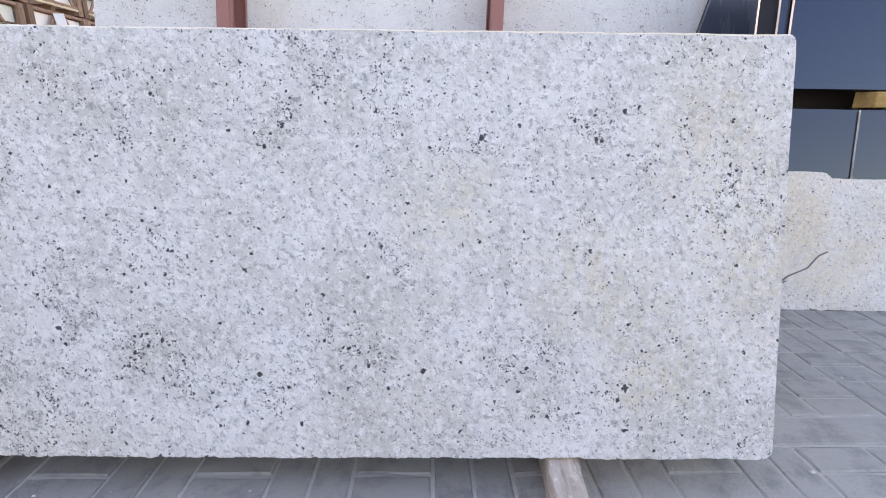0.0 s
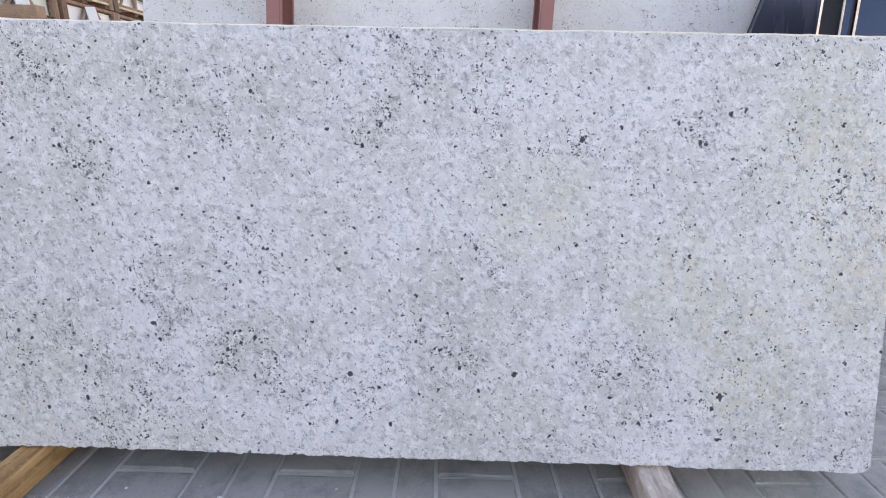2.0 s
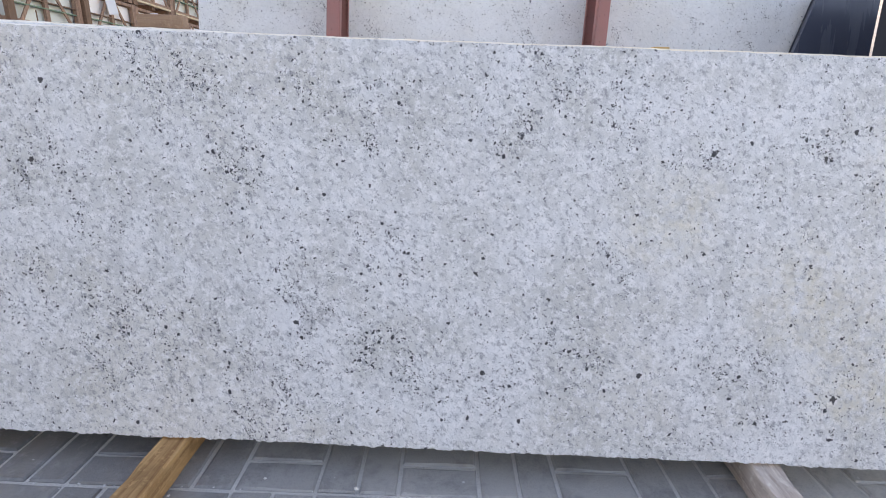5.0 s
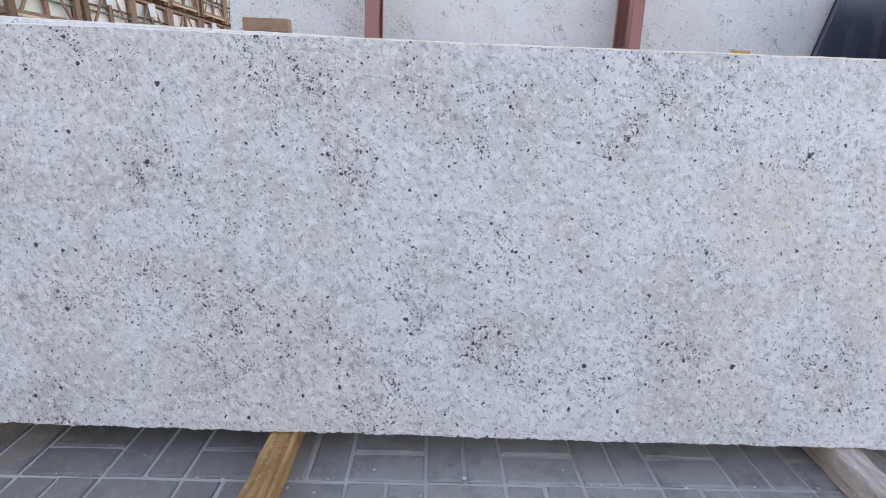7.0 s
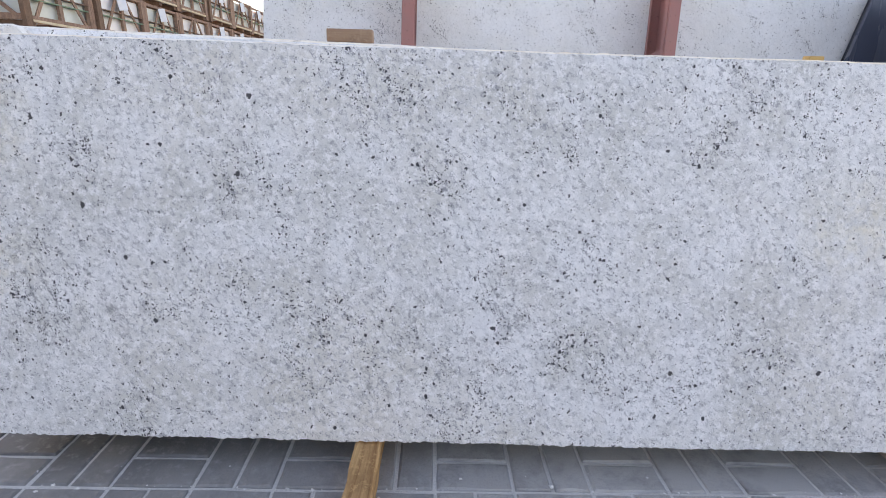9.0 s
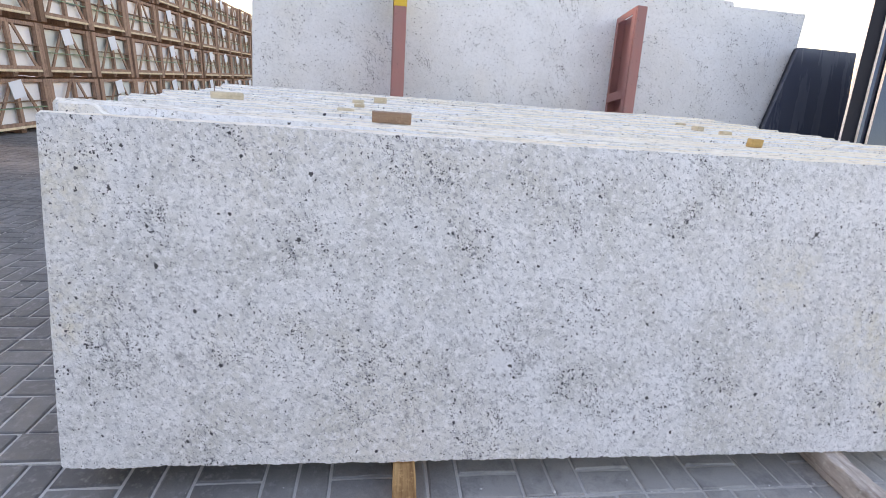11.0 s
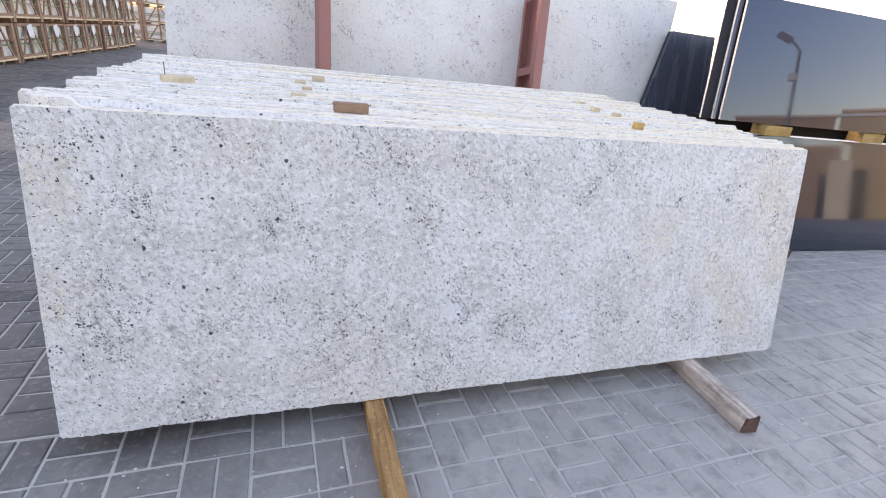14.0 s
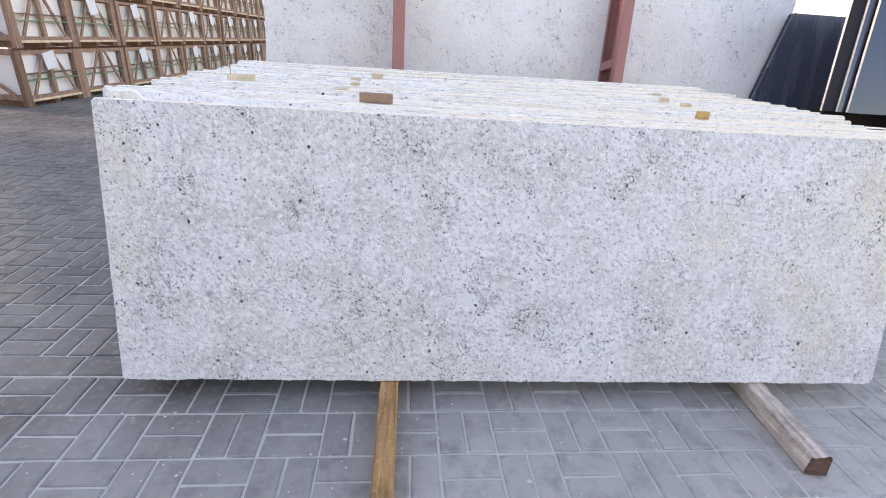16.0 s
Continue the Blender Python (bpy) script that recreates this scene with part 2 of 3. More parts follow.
def paving(name, island):
    """Dark grey concrete block, worn and dusty, with the yard's light painted in."""
    n = Nodes(name)
    at = n.t.nodes.new("ShaderNodeNewGeometry")
    where, r = at.outputs["Position"], at.outputs["Random Per Island"] if island else n.random()
    tone = n.mix(r, rgb(0.090, 0.088, 0.090), rgb(0.165, 0.161, 0.161))
    # Besides dust: sky sheen and slab shade put into the colour, paler towards +x, -y.
    lit_side = n.math("MULTIPLY_ADD", n.node("ShaderNodeSeparateXYZ", 1, Vector=where), -2.0, n.node("ShaderNodeSeparateXYZ", 0, Vector=where))
    dusty_lit = n.math("ADD", lit_side, n.math("MULTIPLY", n.noise(1.1, 4, 0.6, where), 2.2))
    tone = n.mix(n.math("MULTIPLY", n.ramp(dusty_lit, 1.1, 3.9), 0.74), tone, rgb(0.68, 0.66, 0.63))
    c = n.mix(n.math("MULTIPLY", n.ramp(n.noise(1.4, 5, 0.6, where), 0.42, 0.66), 0.45), tone, rgb(0.36, 0.355, 0.35))
    c = n.mix(n.math("MULTIPLY", n.ramp(n.noise(9, 6, 0.7, where), 0.48, 0.68), 0.55), c, rgb(0.125, 0.124, 0.128))
    c = n.mix(n.math("MULTIPLY", n.ramp(n.noise(30, 6, 0.75, where), 0.52, 0.68), 0.45), c, rgb(0.44, 0.435, 0.43))
    c = n.mix(n.math("MULTIPLY", n.ramp(n.noise(380, 2, 0.6, where), 0.54, 0.68), 0.5), c, rgb(0.13, 0.13, 0.14))
    dist, col = n.voronoi(26, where)
    fleck = n.math("MULTIPLY", n.math("LESS_THAN", dist, 0.09), n.math("LESS_THAN", n.node("ShaderNodeSeparateColor", 0, Color=col), 0.10))
    c = n.mix(fleck, c, rgb(0.6, 0.6, 0.6))
    n.bump(n.noise(160, 5, 0.75, where), 0.5, 0.004)
    return n.done(c, n.node("ShaderNodeMapRange", 0, Value=n.noise(7, 4, 0.6, where), i1=0.3, i2=0.7, i3=0.38, i4=0.60), spec=0.4)


def ground_mat():
    n = Nodes("joint_sand_and_yard")
    c = n.mix(n.noise(14, 5, 0.7), rgb(0.54, 0.525, 0.50), rgb(0.72, 0.70, 0.665))
    c = n.mix(n.math("MULTIPLY", n.ramp(n.noise(300, 2), 0.5, 0.7), 0.5), c, rgb(0.17, 0.165, 0.165))
    away = n.node("ShaderNodeSeparateXYZ", 1, Vector=n.co)
    c = n.mix(n.ramp(away, 29.5, 30.5), c, rgb(0.22, 0.22, 0.23))
    n.bump(n.noise(200, 4), 0.4, 0.004)
    return n.done(c, 0.85)


def plain(name, color, rough=0.6, metal=0.0, grain=25.0, amount=0.3, spec=0.5):
    n = Nodes(name)
    c = n.mix(n.math("MULTIPLY", n.ramp(n.noise(grain, 5, 0.65), 0.4, 0.75), amount), rgb(*color), rgb(*(v * 0.55 for v in color)))
    return n.done(c, rough, metal, spec)


# the larger garnets of the front slab: along it, up it, radius
GARNETS = ((2.633, 0.176, 0.0123), (2.547, 0.576, 0.0063), (2.684, 0.748, 0.0079), (1.755, 0.493, 0.0078), (1.738, 0.452, 0.0079), (1.915, 0.397, 0.0063), (1.675, 0.329, 0.0068), (2.077, 0.248, 0.0063), (2.021, 0.261, 0.0051), (1.920, 0.288, 0.0064), (1.765, 0.203, 0.0095), (1.789, 0.186, 0.0068), (2.450, 0.105, 0.0081), (2.911, 0.264, 0.0074), (2.874, 0.612, 0.0084), (2.850, 0.682, 0.0083), (1.300, 0.313, 0.0111), (2.366, 0.254, 0.0063), (2.386, 0.213, 0.0077), (2.539, 0.758, 0.0076), (2.279, 0.756, 0.0072), (2.063, 0.883, 0.0062), (0.278, 0.602, 0.0125), (0.376, 0.472, 0.0090), (0.692, 0.874, 0.0084), (0.201, 0.925, 0.0088), (0.165, 0.809, 0.0089), (1.016, 0.324, 0.0075), (0.258, 0.710, 0.0071), (0.659, 0.686, 0.0086))
CLUSTERS = ((1.88, 0.93, 0.12), (2.07, 0.86, 0.07), (2.57, 0.78, 0.08), (2.80, 0.67, 0.07), (2.88, 0.62, 0.09), (2.28, 0.75, 0.07), (1.51, 0.48, 0.08), (1.50, 0.29, 0.09), (1.64, 0.21, 0.09), (1.77, 0.20, 0.07), (1.93, 0.29, 0.08), (2.03, 0.26, 0.08), (2.39, 0.23, 0.09), (2.45, 0.10, 0.06),
            (1.32, 0.34, 0.07), (0.66, 0.67, 0.10), (0.28, 0.71, 0.08), (0.14, 0.38, 0.14), (0.85, 0.28, 0.16), (1.15, 0.70, 0.10), (1.03, 0.87, 0.13), (1.46, 0.79, 0.08), (1.83, 0.80, 0.09), (0.64, 0.36, 0.08), (0.91, 0.97, 0.09), (1.24, 0.12, 0.14), (0.42, 0.06, 0.09), (2.07, 0.50, 0.06))
STAINS = ((0.03, 0.80, 0.20), (0.03, 0.45, 0.16), (2.55, 0.42, 0.20), (2.80, 0.78, 0.22), (2.20, 0.60, 0.16), (2.93, 0.48, 0.30), (2.70, 0.22, 0.20))
M_FRONT = granite("white_granite_front", -0.15, 0.0, dots=0.84, spots=GARNETS, eyes=((1.272, 0.322, 0.05),), clusters=CLUSTERS, stains=STAINS, veins=((0.22, 0.42, 0.30), (1.10, 0.22, 0.26), (1.33, 0.38, 0.14), (2.85, 0.66, 0.20)))
M_STACK = granite("white_granite_stack", 0.45, light=1.1, mottle=0.6, varied=True, rough=0.6, dots=0.7)
M_BACK = granite("white_granite_rack", -0.15, 4.0, rough=0.4, dots=0.95, mottle=0.28, light=1.0)
M_BROKEN = granite("white_granite_broken", 0.5, 9.0, dots=0.8, mottle=0.7, stains=((9.55, 11.95, 0.30), (9.70, 11.85, 0.25), (9.95, 12.1, 0.3)))
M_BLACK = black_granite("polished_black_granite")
# Same black stone for the lower slabs, with a weaker sky tint.
M_BLACKLOW = black_granite("polished_black_granite_low", (0.012, 0.014, 0.022), (0.024, 0.026, 0.034), (0.52, 0.69, 1.0, 1.0), 0.80, 0.05)
M_DUSTY = dusty_black("dusty_black_granite")
M_BLACKBACK = plain("unpolished_black_granite", (0.030, 0.032, 0.042), 0.7, 0.0, 60.0, 0.3, 0.2)
M_EDGE = sawn_edge("raw_sawn_edge", (0.95, 0.93, 0.90), (0.80, 0.78, 0.76))
M_CREAM = sawn_edge("cream_sawn_edge", (0.95, 0.92, 0.86), (0.74, 0.69, 0.62))
M_BEAM = timber("pine_beam", (0.70, 0.43, 0.20), (0.27, 0.125, 0.05))
M_GREYBEAM = timber("weathered_beam", (0.82, 0.73, 0.66), (0.34, 0.25, 0.205))
M_ENDGRAIN = timber("red_end_grain", (0.20, 0.115, 0.09), (0.04, 0.022, 0.018), along=0)
M_BLOCK = timber("spacer_wood", (0.76, 0.66, 0.50), (0.54, 0.43, 0.29), along=0)
M_DARKBLOCK = timber("brown_spacer_wood", (0.42, 0.28, 0.19), (0.27, 0.16, 0.11), along=0)
M_YELLOWWOOD = timber("yellow_pine", (0.62, 0.42, 0.17), (0.45, 0.27, 0.10), along=0)
M_CRATE = timber("crate_wood", (0.44, 0.29, 0.22), (0.16, 0.095, 0.075), along=2)
M_CRATEDARK = timber("dark_crate_wood", (0.26, 0.165, 0.12), (0.12, 0.07, 0.05), along=2)
M_SHADEWOOD = plain("gap_shade_timber", (0.035, 0.028, 0.025), 0.8, 0.0, 40.0, 0.4, 0.2)
M_RED = painted_steel("red_oxide_paint", (0.36, 0.155, 0.14), (0.30, 0.16, 0.145))
M_YELLOW = painted_steel("yellow_paint", (0.78, 0.50, 0.03), (0.60, 0.40, 0.06))
M_PAVER = paving("concrete_paver", False)
M_PAVERS = paving("concrete_pavers_joined", True)
M_GROUND = ground_mat()
M_WRAP = plain("packed_pale_slabs", (0.80, 0.80, 0.84), 0.3, 0.0, 5.0, 0.25)
M_WRAPBLUE = plain("packed_grey_slabs", (0.62, 0.67, 0.67), 0.3, 0.0, 5.0, 0.35)
M_PAPER = plain("paper_sheet", (0.66, 0.69, 0.76), 0.8, 0.0, 6.0, 0.1)
M_STRAP = plain("green_strap", (0.12, 0.22, 0.15), 0.5)
M_WALL = plain("sand_plaster", (0.62, 0.50, 0.33), 0.9, 0.0, 2.0, 0.2)
M_POLE = plain("galvanised_pole", (0.22, 0.23, 0.25), 0.45, 0.8)
M_CARWHITE = plain("white_cladding", (0.75, 0.75, 0.75), 0.5)


# ---- building helpers ----
def part(name, bm, material, parent=None, label=""):
    mesh = bpy.data.meshes.new(name)
    bm.to_mesh(mesh)
    bm.free()
    mesh.materials.append(material)
    ob = new(name, mesh)
    if parent is not None:
        ob.parent = parent
    if label:
        ob["label"] = label
    return ob


def box(bm, x0, x1, y0, y1, z0, z1, m=None):
    vs = [bm.verts.new((x, y, z)) for x in (x0, x1) for y in (y0, y1) for z in (z0, z1)]
    for a, b, c, d in ((0, 1, 3, 2), (4, 6, 7, 5), (0, 4, 5, 1), (2, 3, 7, 6), (0, 2, 6, 4), (1, 5, 7, 3)):
        bm.faces.new((vs[a], vs[b], vs[c], vs[d]))
    if m is not None:
        for v in vs:
            v.co = m @ v.co
    return vs


def block(x0, x1, y0, y1, z0, z1, bevel=0.003, rough=0.0):
    """One bevelled, slightly uneven block."""
    bm = bmesh.new()
    box(bm, x0, x1, y0, y1, z0, z1)
    if rough:
        for v in bm.verts:
            v.co += Vector([random.uniform(-rough, rough) for _ in range(3)])
    if bevel:
        bmesh.ops.bevel(bm, geom=bm.edges[:], offset=bevel, segments=1, affect="EDGES")
    return bm


def plank(a, b, wide, thick, face=(1, 0, 0)):
    """A straight board from a to b, its broad side towards face."""
    a, b = Vector(a), Vector(b)
    along = (b - a).normalized()
    out = Vector(face)
    side = along.cross(out).normalized()
    out = side.cross(along)
    bm = bmesh.new()
    m = Matrix((along, side, out)).transposed().to_4x4()
    m.translation = a
    box(bm, 0, (b - a).length, -wide / 2, wide / 2, -thick / 2, thick / 2, m)
    return bm


def empty(name, m=None):
    ob = new(name)
    if m is not None:
        ob.matrix_world = m
    return ob


def slab_mesh(length, height, thick, ragged=0.003, step=0.03, corners=(0.006, 0.006, 0.006, 0.006), seed=0, slant=(0.0, 0.0), cuts=(), chip=0.0, rise=0.0):
    """A slab standing in its own x-z plane, front face at y = 0, with chipped edges.
    corners: chamfers at bottom left, bottom right, top right, top left. slant: how far the top corners lie inwards. cuts: broken bites (x0, x1, depth) out of the top. chip: how deep the front arris of the top is broken away. rise: how much taller it is at its left end."""
    rnd = random.Random(seed)
    c0, c1, c2, c3 = corners
    loop = [(c0, 0), (length - c1, 0), (length, c1), (length - slant[1], height - c2), (length - slant[1] - c2, height), (slant[0] + c3, height), (slant[0], height - c3), (0, c0)]
    pts = []
    for (ax, az), (bx, bz) in zip(loop, loop[1:] + loop[:1]):
        far = math.hypot(bx - ax, bz - az)
        k = max(1, int(far / step))
        for i in range(k):
            s = i / k
            pts.append((ax + (bx - ax) * s, az + (bz - az) * s))
    out = []
    for x, z in pts:
        n1 = noise.noise((x * 9 + seed, z * 9, seed * 1.7)) + 0.6 * noise.noise((x * 41 + seed, z * 41, 3.1))
        amount = ragged * (1.6 if z < 0.02 else 0.5)
        x += amount * n1 * (0.6 if 0.02 < x < length - 0.02 else 1)
        z += amount * n1 + (rnd.uniform(-0.5, 0.5) * amount if z < 0.02 else 0)
        if z > height - 0.05:
            z += rise * max(0.0, 1 - x / 1.6)
        for a, b, d in cuts:
            if z > height - 0.05 and a < x < b:
                z -= d * min(1, (x - a) / 0.035, (b - x) / 0.035) * (1 + 0.15 * noise.noise((x * 30, seed, 0)))
        out.append((x, z))
    bm = bmesh.new()
    front, arris = [], []
    for x, z in out:
        low = chip * (1.0 + 0.5 * noise.noise((x * 14, seed * 2.3, 0)) + 0.35 * noise.noise((x * 55, seed, 4))) if z > height - 0.06 else 0
        front.append(bm.verts.new((x, 0, z - low)))
        arris.append(bm.verts.new((x, 0.0004 + 1.1 * low, z)))
    back = [bm.verts.new((x, thick, z)) for x, z in out]
    bm.faces.new(front)
    bm.faces.new(back[::-1])
    for i in range(len(out)):
        j = (i + 1) % len(out)
        bm.faces.new((front[i], arris[i], arris[j], front[j]))
        bm.faces.new((arris[i], back[i], back[j], arris[j]))
    bmesh.ops.recalc_face_normals(bm, faces=bm.faces[:])
    return bm


def slab(name, m, bm, material, label, group="", category="stone slab", edge=None, ends_only=False):
    ob = part(name, bm, material)
    if edge is not None:
        ob.data.materials.append(edge)
        ob.data.materials.append(M_BLACKBACK)
        for p in ob.data.polygons:
            if ends_only:
                p.material_index = 1 if abs(p.normal.x) > 0.7 else 0 if p.normal.y < -0.9 else 2
            else:
                p.material_index = int(p.normal.y > -0.9)
    ob.matrix_world = m
    return tagged(ob, label, category, group)


# ---- ground ----
bm = bmesh.new()
bmesh.ops.create_grid(bm, x_segments=2, y_segments=2, size=900)
ground = part("ground", bm, M_GROUND)
ground.location.z = -0.0065
tagged(ground, "wide sandy yard ground under the concrete pavers", "ground", kind="structure")

# ---- the stack of white slabs ----
LEAN, YAW = 11.2, -1.1
stack_front = pose(0.038, 0.018, 0.075, 0, -0.38, YAW) @ pose(0, 0, 0, -LEAN)
slab("granite_slab", stack_front, slab_mesh(2.998, 0.995, 0.03, 0.0026, 0.006, (0.008, 0.016, 0.004, 0.008), 1, (0.0, 0.02), (), 0.005, 0.007), M_FRONT,
     "white speckled granite slab leaning on the stack behind it", "stacked slabs", edge=M_CREAM)
rnd = random.Random(5)
COUNT = 57
for i in range(1, COUNT):
    off = 0.0308 * i
    dx0, dx1 = rnd.uniform(-0.03, 0.05), min(rnd.uniform(-0.07, 0.10), 0.5 * off)
    dz = rnd.uniform(-0.011, 0.011) + 0.010 * min(1, i / 6) + 0.036 * i / COUNT
    cuts = []
    if i == 1:
        dx0, dz = 0.032, 0.028
    for _ in range(rnd.choice((0, 1, 1, 2))):
        a = rnd.uniform(0, 2.8)
        cuts.append((a, a + rnd.uniform(0.1, 0.5), rnd.uniform(0.003, 0.012)))
    if 1 < i < 12:
        dz, cuts = min(dz, 0.004), []
    if i == 1:
        cuts = [(0.085, 3.3, 0.026)]
    length = 2.998 - dx0 + dx1
    m = pose(0.038, 0.018 + off * 1.02, 0.078, 0, -0.3, YAW) @ pose(dx0, 0, 0, -LEAN)
    slab("granite_slab", m, slab_mesh(length, 0.995 + dz, 0.0303, 0.0025, 0.012 if i == 1 else 0.03, [rnd.uniform(0.002, 0.007) for _ in range(4)], i + 2, (rnd.uniform(0, 0.02), rnd.uniform(0, 0.03)), cuts, rnd.uniform(0.002, 0.007), 0.035 * max(0.12, 1 - i / 15) if i > 1 else 0), M_STACK,
         "white granite slab with rough sawn edges standing in the stack", "stacked slabs", edge=M_CREAM)

# ---- timber under the stack ----
def beam_mesh(length, wide, high, wear, seed):
    """A sawn beam along +y from y = 0, its edges knocked about, its foot at z = 0."""
    bm = bmesh.new()
    c = 0.006
    ring = [(-wide / 2 + c, 0), (wide / 2 - c, 0), (wide / 2, c), (wide / 2, high - c), (wide / 2 - c, high), (0, high), (-wide / 2 + c, high), (-wide / 2, high - c), (-wide / 2, c)]
    rows = []
    count = int(length / 0.02)
    for k in range(count + 1):
        y = length * k / count
        row = []
        for m, (x, z) in enumerate(ring):
            bite = max(0.0, noise.noise((m * 3.7, y * 7, seed)) - 0.25) * 3.0 * wear if m in (3, 4, 6, 7) else 0
            fx = x * (1 - bite / wide) + wear * 0.5 * noise.noise((m * 5.1, y * 16, seed + 2))
            fz = z - bite * (z > 0.02) + (wear * 0.4 * noise.noise((m * 2.3, y * 14, seed + 5)) if z > 0.01 else 0)
            row.append(bm.verts.new((fx, y + (2.5 * wear * noise.noise((m * 1.7, seed, 1)) if k == 0 else 0), fz)))
        rows.append(row)
    for a, d in zip(rows, rows[1:]):
        for m in range(len(ring)):
            q = (m + 1) % len(ring)
            bm.faces.new((a[m], a[q], d[q], d[m]))
    bm.faces.new(rows[0][::-1])
    bm.faces.new(rows[-1])
    bmesh.ops.recalc_face_normals(bm, faces=bm.faces[:])
    return bm


def beam_at(x, y0, length, wide, high, wear, seed, mat, label, group, turn=0.0):
    ob = part("timber_beam", beam_mesh(length, wide, high, wear, seed), mat)
    ob.matrix_world = pose(x, y0, 0, 0, 0, turn)
    ob.data.materials.append(M_ENDGRAIN)
    for p in ob.data.polygons:
        p.material_index = int(p.normal.y < -0.8)
    return tagged(ob, label, "timber beam", group)


beam_at(1.008, -0.66, 2.8, 0.067, 0.074, 0.007, 3, M_BEAM, "honey brown pine beam carrying the slab stack on the pavers", "bearers of the stack", -1.2)
beam_at(2.50, -0.40, 2.3, 0.076, 0.084, 0.013, 11, M_GREYBEAM, "weathered pale timber beam with a reddish sawn end", "bearers of the stack", -4.5)

# ---- rack posts and the tall slabs behind ----
def rack_post(x, y, lean, height, cap, half=0.045, tip=0.0, deep=0.15, shut=1):
    """A hollow steel post, one side closed, the other (shut: +1 or -1 along x) open between battens."""
    post = empty("rack_post", pose(x, y, 0, -lean, tip))
    for name, y0, y1 in (("front_flange", 0, 0.012), ("back_flange", deep, deep + 0.012)):
        part(name, block(-half, half, y0, y1, 0, height, 0.002), M_RED, post)
    part("side_plate", block(-shut * half - 0.004, -shut * half + 0.004, 0.012, deep, 0, height, 0.001), M_RED, post)
    for y0, y1 in ((0.012, 0.055), (deep - 0.022, deep)):
        part("lip", block(shut * half - 0.003, shut * half + 0.003, y0, y1, 0, height, 0.001), M_RED, post)
    for z in (0.3, 0.78, 1.235, height - 0.04):
        part("batten", block(shut * half - 0.003, shut * half + 0.003, 0.055, deep - 0.022, z, z + 0.06 if z < height - 0.1 else height, 0.001), M_RED, post)
    part("base_plate", block(-0.1, 0.1, -0.05, 0.2, -0.003, 0.012, 0.002), M_RED, post)
    if cap:
        part("painted_cap", block(-half - 0.004, half + 0.004, -0.003, deep + 0.015, height - cap, height + 0.002, 0.002), M_YELLOW, post, "yellow painted post top")
    return post


tagged(rack_post(1.012, 1.735, 11, 1.86, 0.20, 0.036, 0.0, 0.27), "red oxide steel rack post with a yellow painted top", "rack post", "rack posts")
tagged(rack_post(2.528, 1.75, 11, 1.82, 0, 0.034, 2.2, 0.27, -1), "red oxide hollow steel rack post with batten plates", "rack post", "rack posts")
for k, (x0, length, height) in enumerate(((0.05, 3.78, 1.88), (0.10, 3.40, 1.92))):
    slab("tall_granite_slab", pose(x0, 2.13 + 0.035 * k, 0.06, 0, 0, -0.6) @ pose(0, 0, 0, -10.5), slab_mesh(length, height, 0.03, 0.004, 0.04, (0.01,) * 4, 70 + k, (0.0, -0.245 if k == 0 else 0)), M_BACK,
         "tall white speckled granite slab leaning behind red rack posts", "tall slabs on the rack")
for x in (0.8, 3.0):
    b = part("timber_bearer", block(-0.05, 0.05, 2.0, 2.6, 0, 0.06, 0.004, 0.002), M_GREYBEAM)
    b.location.x = x
    tagged(b, "short weathered timber bearer under the tall slabs", "timber beam", "bearers of the rack")

# ---- dark slabs ----
for k, dx in enumerate((0.0, 0.008)):
    slab("dark_slab", pose(3.46 + dx, 2.0 + 0.033 * k, 0.05, 0, 0, -1.0) @ pose(0, 0, 0, -10.5), slab_mesh(1.0, 1.64, 0.03, 0.003, 0.05, (0.004,) * 4, 81 + k, (0.52, 0.0)), M_DUSTY if k == 0 else M_BLACKBACK,
         "dusty dark grey granite slab leaning beside the rack", "dark slabs")
for k, (dx, dy) in enumerate(((0.0, 0.0), (-0.05, 0.028), (-0.14, 0.056))):
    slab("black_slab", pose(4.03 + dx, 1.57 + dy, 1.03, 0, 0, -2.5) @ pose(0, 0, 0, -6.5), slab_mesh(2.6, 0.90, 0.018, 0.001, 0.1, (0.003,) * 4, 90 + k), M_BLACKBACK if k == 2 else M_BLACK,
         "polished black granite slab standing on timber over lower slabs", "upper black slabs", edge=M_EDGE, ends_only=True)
for k, (dx, dy) in enumerate(((0.28, 0.0), (-0.16, 0.035), (-0.2, 0.07), (0.05, 0.105), (0.0, 0.14), (0.03, 0.175), (-0.04, 0.21), (0.02, 0.245))):
    slab("black_slab", pose(4.05 + dx, 1.27 + dy, 0.004, 0, 0, -3.0) @ pose(0, 0, 0, -9), slab_mesh(2.9 - dx, 0.935, 0.02, 0.001, 0.1, (0.003,) * 4, 95 + k), M_BLACKLOW,
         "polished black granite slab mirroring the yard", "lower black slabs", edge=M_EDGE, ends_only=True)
broken = slab("broken_slab", pose(3.45, 1.10, 0.0, 0, 0, -2.5) @ pose(0, 0, 0, -14), slab_mesh(1.10, 0.66, 0.03, 0.006, 0.03, (0.01, 0.01, 0.02, 0.02), 99, (0, 0.03), [(0.62, 1.3, 0.03)]), M_BROKEN,
     "broken white granite offcut with a dark crack on the pavers", "")
# Thin raised dark strips draw the crack; no groove is cut.
bm = bmesh.new()
